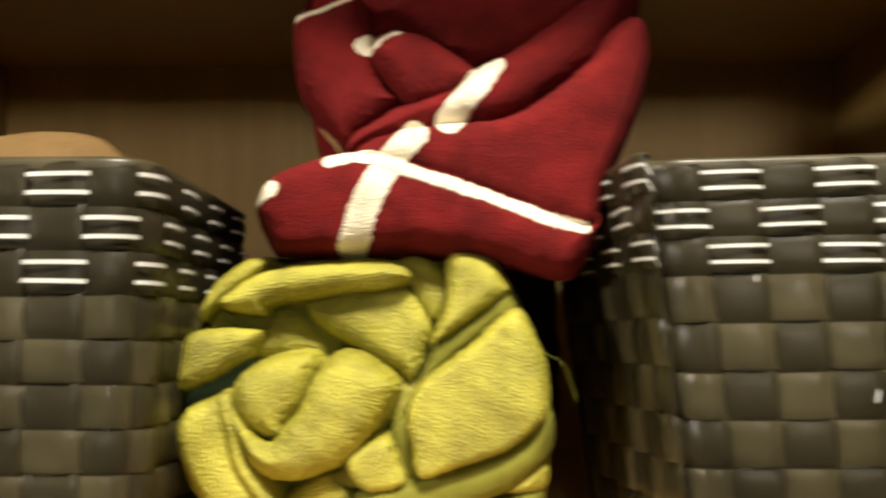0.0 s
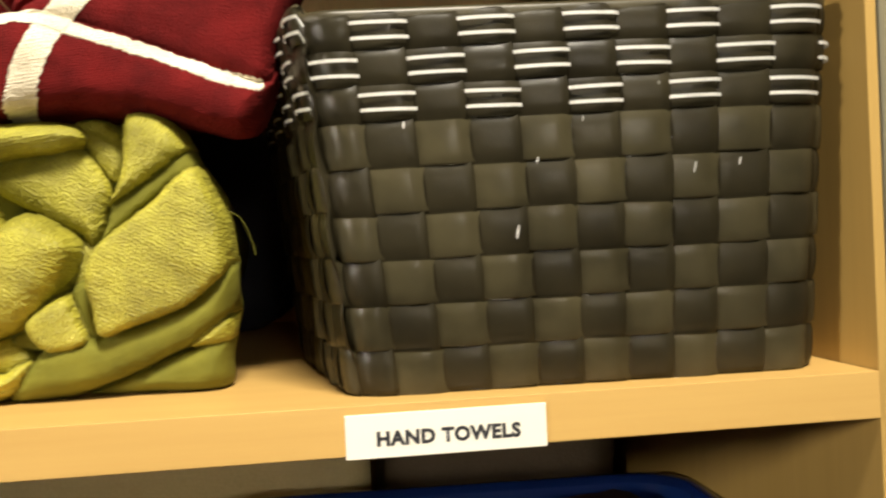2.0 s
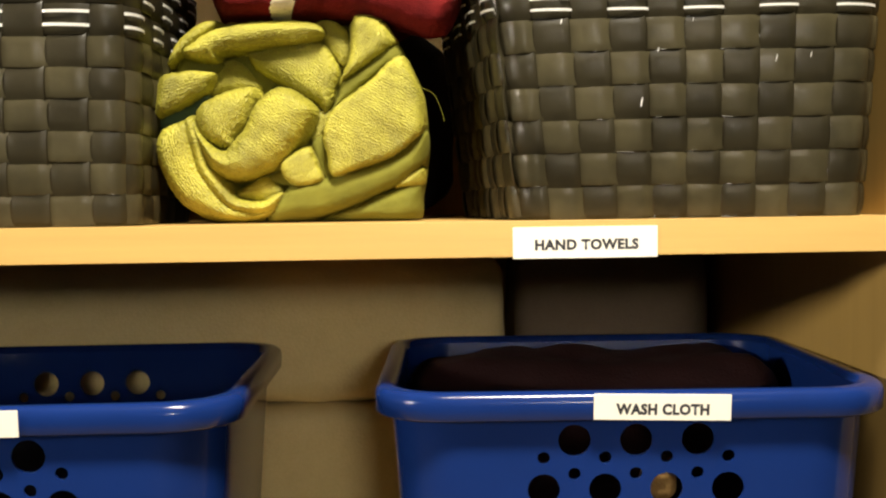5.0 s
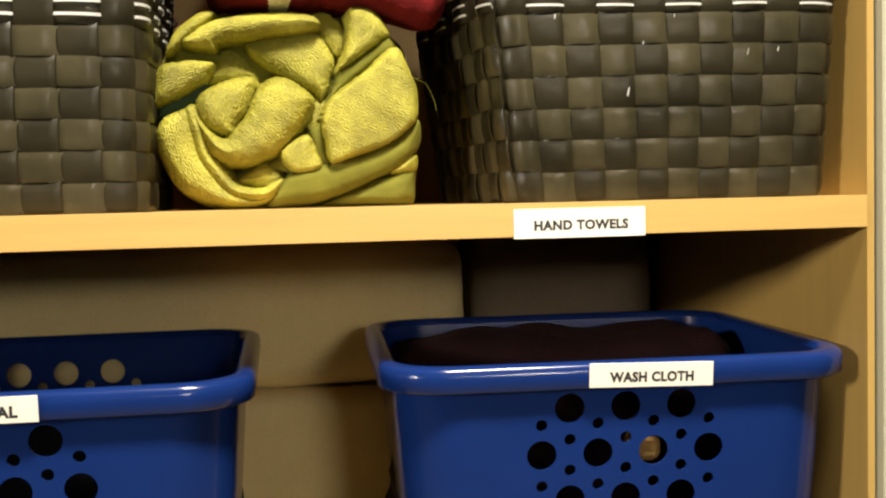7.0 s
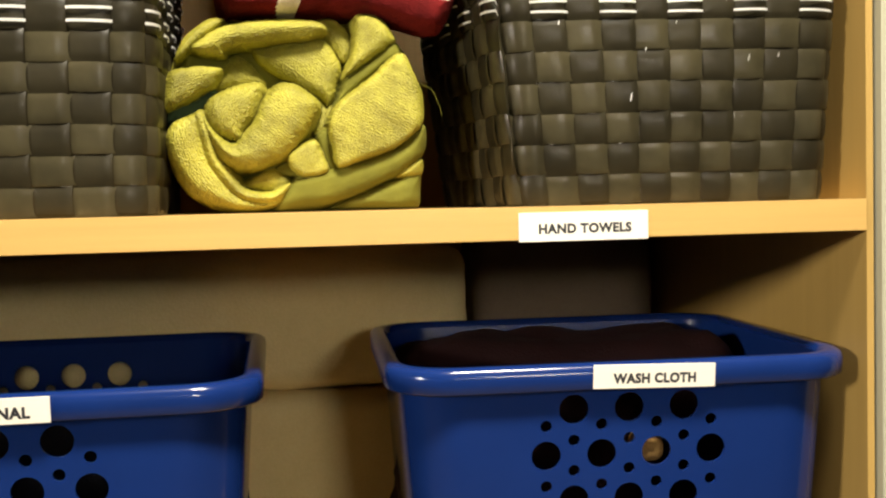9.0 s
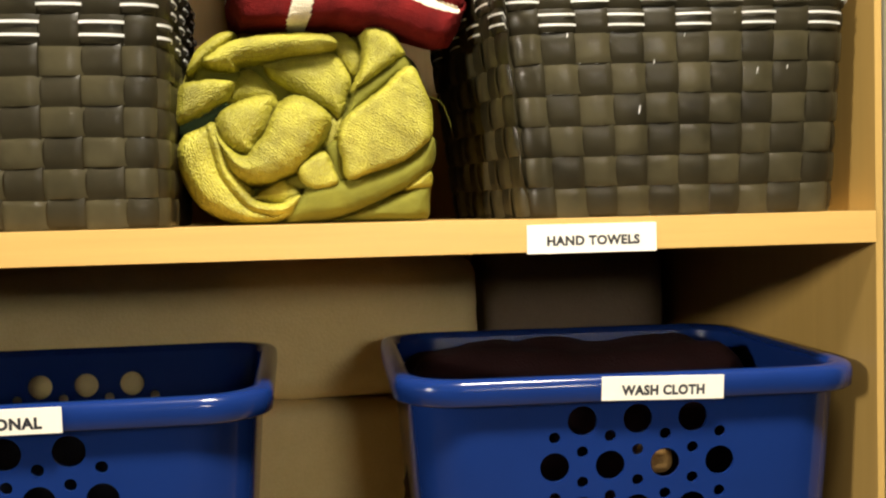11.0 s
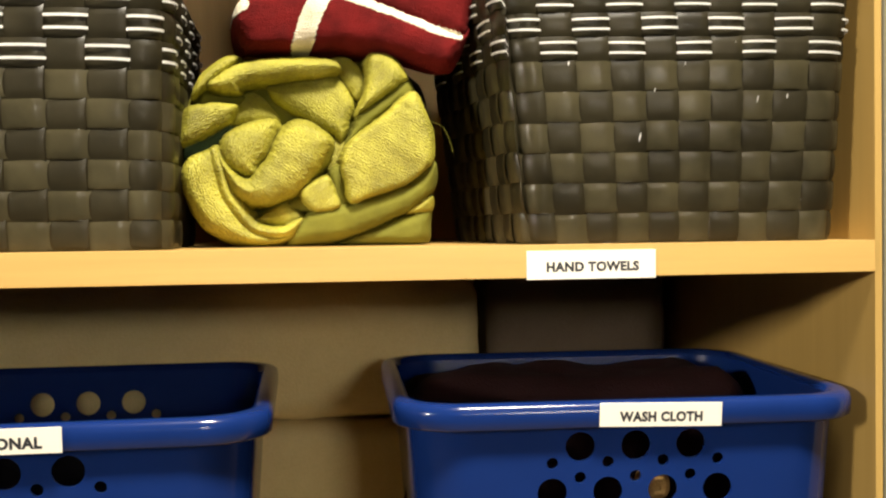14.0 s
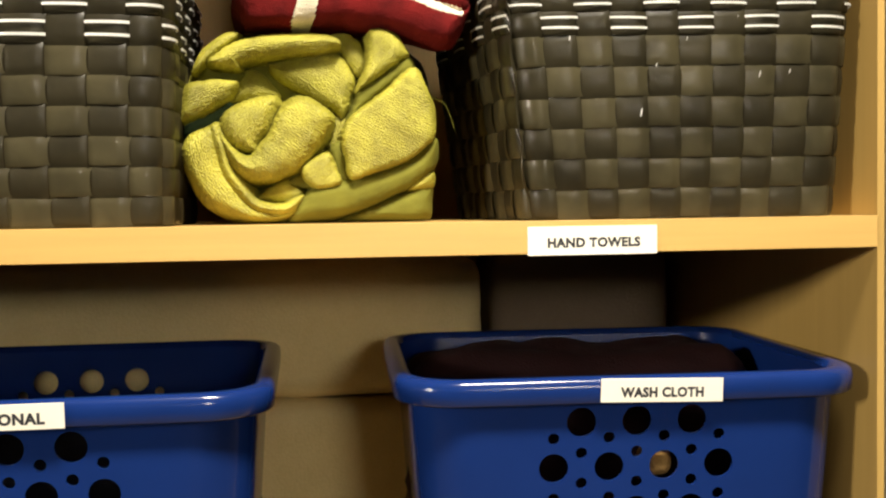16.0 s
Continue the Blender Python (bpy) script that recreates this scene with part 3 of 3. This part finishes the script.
layer(GREEN_LAYERS, LIME, 0.1, 0.006, 0.010, -30, [(-0.514, 0.103), (-0.507, 0.123), (-0.494, 0.128), (-0.478, 0.115), (-0.472, 0.105), (-0.485, 0.101), (-0.504, 0.1)])
layer(GREEN_LAYERS, TEAL, 0.095, 0.002, 0.004, 20, [(-0.556, 0.073), (-0.55, 0.085), (-0.527, 0.093), (-0.516, 0.101), (-0.512, 0.096), (-0.523, 0.085), (-0.537, 0.079)])
layer(GREEN_LAYERS, LIME, 0.0725, 0.008, 0.012, 55, [(-0.522, 0.08), (-0.518, 0.091), (-0.503, 0.099), (-0.485, 0.104), (-0.475, 0.101), (-0.477, 0.087), (-0.482, 0.078), (-0.49, 0.066), (-0.493, 0.058), (-0.503, 0.058), (-0.515, 0.066)])
layer(GREEN_LAYERS, LIME, 0.069, 0.010, 0.014, -35, [(-0.489, 0.067), (-0.482, 0.078), (-0.471, 0.096), (-0.459, 0.104), (-0.445, 0.101), (-0.432, 0.089), (-0.434, 0.076), (-0.444, 0.059), (-0.46, 0.044), (-0.479, 0.036), (-0.5, 0.036), (-0.513, 0.048), (-0.522, 0.069), (-0.522, 0.078), (-0.514, 0.066), (-0.501, 0.056)])
layer(GREEN_LAYERS, LIME, 0.093, 0.006, 0.012, -35, [(-0.483, 0.13), (-0.477, 0.134), (-0.43, 0.142), (-0.414, 0.127), (-0.412, 0.112), (-0.423, 0.087), (-0.431, 0.095), (-0.45, 0.105), (-0.464, 0.112), (-0.478, 0.121)])
layer(GREEN_LAYERS, LIME, 0.096, 0.006, 0.008, -45, [(-0.434, 0.156), (-0.42, 0.163), (-0.406, 0.148), (-0.4, 0.135), (-0.409, 0.123), (-0.42, 0.136), (-0.427, 0.146)])
layer(GREEN_LAYERS, LIME, 0.077, 0.004, 0.008, 60, [(-0.409, 0.111), (-0.402, 0.13), (-0.398, 0.161), (-0.382, 0.162), (-0.367, 0.144), (-0.369, 0.137), (-0.393, 0.12), (-0.406, 0.112)])
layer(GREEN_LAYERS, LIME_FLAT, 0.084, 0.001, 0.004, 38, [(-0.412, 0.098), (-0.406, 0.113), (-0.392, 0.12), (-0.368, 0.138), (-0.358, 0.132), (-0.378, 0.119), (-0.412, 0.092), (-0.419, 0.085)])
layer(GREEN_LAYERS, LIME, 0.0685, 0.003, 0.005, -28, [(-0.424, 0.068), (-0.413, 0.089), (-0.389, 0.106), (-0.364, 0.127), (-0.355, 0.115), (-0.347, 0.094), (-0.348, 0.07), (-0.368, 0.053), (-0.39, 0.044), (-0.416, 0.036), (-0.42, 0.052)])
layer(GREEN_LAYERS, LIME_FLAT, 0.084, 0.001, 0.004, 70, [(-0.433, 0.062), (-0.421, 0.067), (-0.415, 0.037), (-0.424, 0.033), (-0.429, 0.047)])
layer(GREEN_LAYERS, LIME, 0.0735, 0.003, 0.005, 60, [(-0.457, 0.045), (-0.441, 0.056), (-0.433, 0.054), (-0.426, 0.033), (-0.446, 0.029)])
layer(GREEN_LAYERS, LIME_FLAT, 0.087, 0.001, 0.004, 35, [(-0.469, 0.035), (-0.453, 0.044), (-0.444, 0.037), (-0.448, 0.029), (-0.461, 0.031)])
layer(GREEN_LAYERS, LIME, 0.084, 0.005, 0.009, 15, [(-0.489, 0.027), (-0.47, 0.036), (-0.461, 0.031), (-0.455, 0.024), (-0.466, 0.016), (-0.484, 0.018), (-0.494, 0.022)])
layer(GREEN_LAYERS, LIME, 0.0755, 0.007, 0.010, None, [(-0.553, 0.063), (-0.544, 0.074), (-0.527, 0.081), (-0.524, 0.069), (-0.522, 0.05), (-0.512, 0.032), (-0.498, 0.016), (-0.482, 0.01), (-0.461, 0.012), (-0.475, 0.002), (-0.494, -0.003), (-0.517, 0.003), (-0.537, 0.017), (-0.546, 0.032), (-0.552, 0.048)])
layer(GREEN_LAYERS, LIME, 0.0745, 0.006, 0.009, None, [(-0.531, 0.078), (-0.523, 0.082), (-0.517, 0.069), (-0.513, 0.05), (-0.502, 0.033), (-0.491, 0.02), (-0.475, 0.016), (-0.456, 0.023), (-0.463, 0.011), (-0.482, 0.007), (-0.499, 0.013), (-0.515, 0.03), (-0.524, 0.05)])
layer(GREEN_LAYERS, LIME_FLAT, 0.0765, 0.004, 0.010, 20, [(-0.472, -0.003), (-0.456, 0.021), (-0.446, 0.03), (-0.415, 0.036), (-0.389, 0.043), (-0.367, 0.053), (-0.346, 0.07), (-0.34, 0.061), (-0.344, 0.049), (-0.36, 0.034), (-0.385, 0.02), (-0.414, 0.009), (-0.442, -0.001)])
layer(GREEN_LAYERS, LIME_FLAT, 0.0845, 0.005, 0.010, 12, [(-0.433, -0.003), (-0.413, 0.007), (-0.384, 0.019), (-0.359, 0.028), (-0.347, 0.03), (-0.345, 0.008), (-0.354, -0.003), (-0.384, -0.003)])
layer(GREEN_LAYERS, LIME, 0.083, 0.003, 0.004, 20, [(-0.368, 0.027), (-0.359, 0.035), (-0.347, 0.042), (-0.347, 0.029)])
layer(GREEN_LAYERS, LIME, 0.1, 0.004, 0.008, -60, [(-0.436, 0.064), (-0.431, 0.091), (-0.423, 0.089), (-0.415, 0.087), (-0.422, 0.07)])
cloth_face(green, GREEN_EDGE, (-0.451, 0.082), GREEN_LAYERS, [], 0.016, 0.115)
RED_EDGE = [(-0.515, 0.185), (-0.51, 0.202), (-0.489, 0.21), (-0.467, 0.219), (-0.481, 0.24), (-0.497, 0.271), (-0.497, 0.314), (-0.477, 0.343), (-0.431, 0.351), (-0.366, 0.35), (-0.307, 0.341), (-0.279, 0.312), (-0.281, 0.279), (-0.294, 0.233), (-0.309, 0.198), (-0.312, 0.177), (-0.33, 0.146), (-0.367, 0.152), (-0.412, 0.157), (-0.47, 0.158), (-0.507, 0.162)]
RED_LAYERS = []
layer(RED_LAYERS, RED_CLOTH, 0.076, 0.010, 0.016, 8, [(-0.51, 0.187), (-0.498, 0.207), (-0.464, 0.218), (-0.426, 0.215), (-0.376, 0.198), (-0.326, 0.176), (-0.314, 0.183), (-0.315, 0.173), (-0.329, 0.145), (-0.345, 0.145), (-0.377, 0.155), (-0.421, 0.162), (-0.458, 0.158), (-0.494, 0.155), (-0.506, 0.171)])
layer(RED_LAYERS, RED_CLOTH, 0.081, 0.008, 0.012, -35, [(-0.461, 0.209), (-0.445, 0.226), (-0.407, 0.234), (-0.369, 0.238), (-0.33, 0.261), (-0.3, 0.294), (-0.285, 0.291), (-0.284, 0.251), (-0.297, 0.218), (-0.313, 0.189), (-0.32, 0.174), (-0.351, 0.182), (-0.389, 0.195), (-0.427, 0.207)])
layer(RED_LAYERS, RED_CLOTH, 0.089, 0.008, 0.014, -32, [(-0.462, 0.219), (-0.453, 0.234), (-0.414, 0.255), (-0.375, 0.273), (-0.335, 0.299), (-0.308, 0.32), (-0.285, 0.327), (-0.294, 0.299), (-0.326, 0.265), (-0.369, 0.239), (-0.408, 0.233), (-0.443, 0.224)])
layer(RED_LAYERS, RED_CLOTH, 0.092, 0.008, 0.014, 70, [(-0.492, 0.299), (-0.475, 0.308), (-0.453, 0.312), (-0.446, 0.282), (-0.439, 0.262), (-0.429, 0.25), (-0.452, 0.233), (-0.463, 0.223), (-0.48, 0.246), (-0.49, 0.266)])
layer(RED_LAYERS, RED_CLOTH, 0.087, 0.008, 0.014, -40, [(-0.447, 0.278), (-0.431, 0.291), (-0.407, 0.284), (-0.386, 0.268), (-0.391, 0.255), (-0.419, 0.246), (-0.436, 0.259)])
layer(RED_LAYERS, RED_CLOTH, 0.116, 0.004, 0.010, 10, [(-0.457, 0.289), (-0.429, 0.323), (-0.388, 0.341), (-0.305, 0.336), (-0.331, 0.301), (-0.376, 0.278), (-0.393, 0.272), (-0.409, 0.292)])
layer(RED_LAYERS, RED_CLOTH, 0.105, 0.006, 0.010, 80, [(-0.285, 0.301), (-0.277, 0.287), (-0.275, 0.253), (-0.278, 0.207), (-0.306, 0.206), (-0.296, 0.226), (-0.284, 0.256)])
RED_STRIPES = [
    (CREAM, [(-0.468, 0.211), (-0.451, 0.214), (-0.425, 0.207), (-0.383, 0.193), (-0.348, 0.18), (-0.325, 0.174)], 0.0041),
    (CREAM, [(-0.42, 0.228), (-0.433, 0.211), (-0.444, 0.192), (-0.454, 0.162)], 0.0079),
    (CREAM, [(-0.376, 0.269), (-0.389, 0.252), (-0.401, 0.235)], 0.0076),
    (CREAM, [(-0.449, 0.281), (-0.44, 0.289), (-0.433, 0.292)], 0.0057),
    (CREAM, [(-0.512, 0.189), (-0.501, 0.195)], 0.0051),
    (CREAM, [(-0.497, 0.3), (-0.477, 0.307), (-0.462, 0.312)], 0.0057),
    (TAN, [(-0.497, 0.273), (-0.489, 0.25), (-0.467, 0.225)], 0.0016),
]
cloth_face(red, RED_EDGE, (-0.409, 0.228), RED_LAYERS, RED_STRIPES, 0.014, 0.13)


def cord(name, path, radius, mat, owner=None, label=""):
    c = bpy.data.curves.new(name, "CURVE")
    c.dimensions, c.bevel_depth, c.bevel_resolution = "3D", radius, 2
    s = c.splines.new("POLY")
    pts = spline(path, 24)
    s.points.add(len(pts) - 1)
    for q, p in zip(s.points, pts):
        q.co = (*p, 1)
    tmp = bpy.data.objects.new(name, c)
    scene.collection.objects.link(tmp)
    bpy.context.view_layer.update()
    me = bpy.data.meshes.new_from_object(tmp.evaluated_get(bpy.context.evaluated_depsgraph_get()))
    bpy.data.objects.remove(tmp)
    me.materials.clear()
    me.materials.append(mat)
    ob = new(name, me)
    ob.parent = owner
    if label:
        ob["label"] = label
    return ob


cord("loose_thread", [(-0.348, 0.09, 0.104), (-0.338, 0.086, 0.098), (-0.332, 0.084, 0.084), (-0.3305, 0.083, 0.077)], 0.0002, LIME_FLAT, green, "pale loose thread")


# ---------------------------------------------------------------- soft things behind and inside
def cushion(name, x0, x1, y0, y1, z0, z1, r, mat, label, category, group="", wob=0.004):
    """A folded block of cloth with rounded, uneven sides."""
    bm = bmesh.new()
    n = 26
    bmesh.ops.create_cube(bm, size=2)
    bmesh.ops.subdivide_edges(bm, edges=bm.edges[:], cuts=n, use_grid_fill=True)
    half = Vector(((x1 - x0) / 2, (y1 - y0) / 2, (z1 - z0) / 2))
    mid = Vector(((x0 + x1) / 2, (y0 + y1) / 2, (z0 + z1) / 2))
    for v in bm.verts:
        p = Vector((v.co.x * half.x, v.co.y * half.y, v.co.z * half.z))
        inner = Vector([max(-h + r, min(h - r, c)) for c, h in zip(p, half)])
        d = p - inner
        if d.length > r:
            d = d.normalized() * r
        p = inner + d + mid
        k = noise.noise(p * 14) * wob + noise.noise(p * 45) * wob * 0.35
        if d.length:
            p += d.normalized() * k
        v.co = p
        v.co.z = max(v.co.z, z0)
    return tagged(part(name, bm, mat), label, category, group)


cushion("folded_blanket", -0.868, -0.22, 0.395, 0.578, LOW_Z, -0.206, 0.025, CREAM_CLOTH, "beige folded blanket at the bottom of a stack", "blanket", "folded blankets")
cushion("folded_blanket", -0.868, -0.252, 0.40, 0.578, -0.204, -0.043, 0.03, CREAM_CLOTH, "beige folded blanket stacked on another behind the bins", "blanket", "folded blankets")
# added block: shade of the back board right of the beige stack
cushion("folded_blanket", -0.236, -0.012, 0.44, 0.578, LOW_Z, -0.03, 0.03, BACK_SHADE, "dark brown block for the shaded back board beside the stack", "blanket", "folded blankets")
cushion("folded_cloth", -0.80, -0.575, 0.06, 0.235, 0.03, 0.232, 0.055, BROWN_CLOTH, "tan brown folded cloth heaped up in the woven basket", "cloth", wob=0.008)
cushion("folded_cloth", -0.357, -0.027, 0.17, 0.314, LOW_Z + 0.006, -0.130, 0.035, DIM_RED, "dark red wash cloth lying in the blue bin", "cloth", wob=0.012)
# added filler: keeps the left bin dark inside
cushion("folded_cloth", -0.836, -0.508, 0.17, 0.305, LOW_Z + 0.006, -0.185, 0.04, BLACK_FILL, "black block added to darken the inside of the blue bin", "cloth", wob=0.012)

# added filler: keeps the gap between towels and basket dark
cushion("folded_cloth", -0.535, -0.305, 0.415, 0.565, 0.001, 0.205, 0.045, BLACK_FILL, "black block added to darken the gap behind the rolled towels", "cloth", wob=0.008)
cushion("cloth_corner", -0.190, -0.164, 0.0195, 0.05, -0.208, -0.184, 0.010, TAN_CLOTH, "tan cloth corner poking through a hole of the bin", "cloth", wob=0.003)

# a strap with a buckle hanging by the side panel
strap = thing("hanging_strap", (-0.012, 0.052, 0.398), "dark navy webbing strap with a metal buckle hanging by panel", "strap")


def webbing(x, y, drop, wide, seed):
    bm = bmesh.new()
    rows = []
    for i in range(34):
        t = i / 33
        w = wide * (0.75 + 0.35 * math.sin(t * 5 + seed)) * (1 if t < 0.78 else 1 - 0.7 * (t - 0.78) / 0.22)
        rows.append([Vector((x + 0.004 * math.sin(t * 9 + seed) + 0.004 * math.cos(a), y + w * math.sin(a) + 0.006 * math.sin(t * 6 + seed), -drop * t)) for a in (2 * math.pi * k / 16 for k in range(16))])
    vs = grid_mesh(bm, rows, close_u=True)
    bm.faces.new(vs[-1])
    return bm


part("webbing", webbing(0.0, 0.038, 0.125, 0.019, 0.4), NAVY, strap)
part("webbing", webbing(-0.002, -0.008, 0.172, 0.019, 2.2), NAVY, strap)
part("webbing", webbing(0.001, 0.014, 0.145, 0.019, 4.0), NAVY, strap)
part("buckle", box(-0.0095, -0.0065, -0.017, -0.012, -0.15, -0.124, 0.0008), STEEL, strap, "pale metal buckle")
part("buckle_bar", box(-0.009, -0.007, -0.016, -0.004, -0.137, -0.134, 0.0006), STEEL, strap, "pale metal bar")
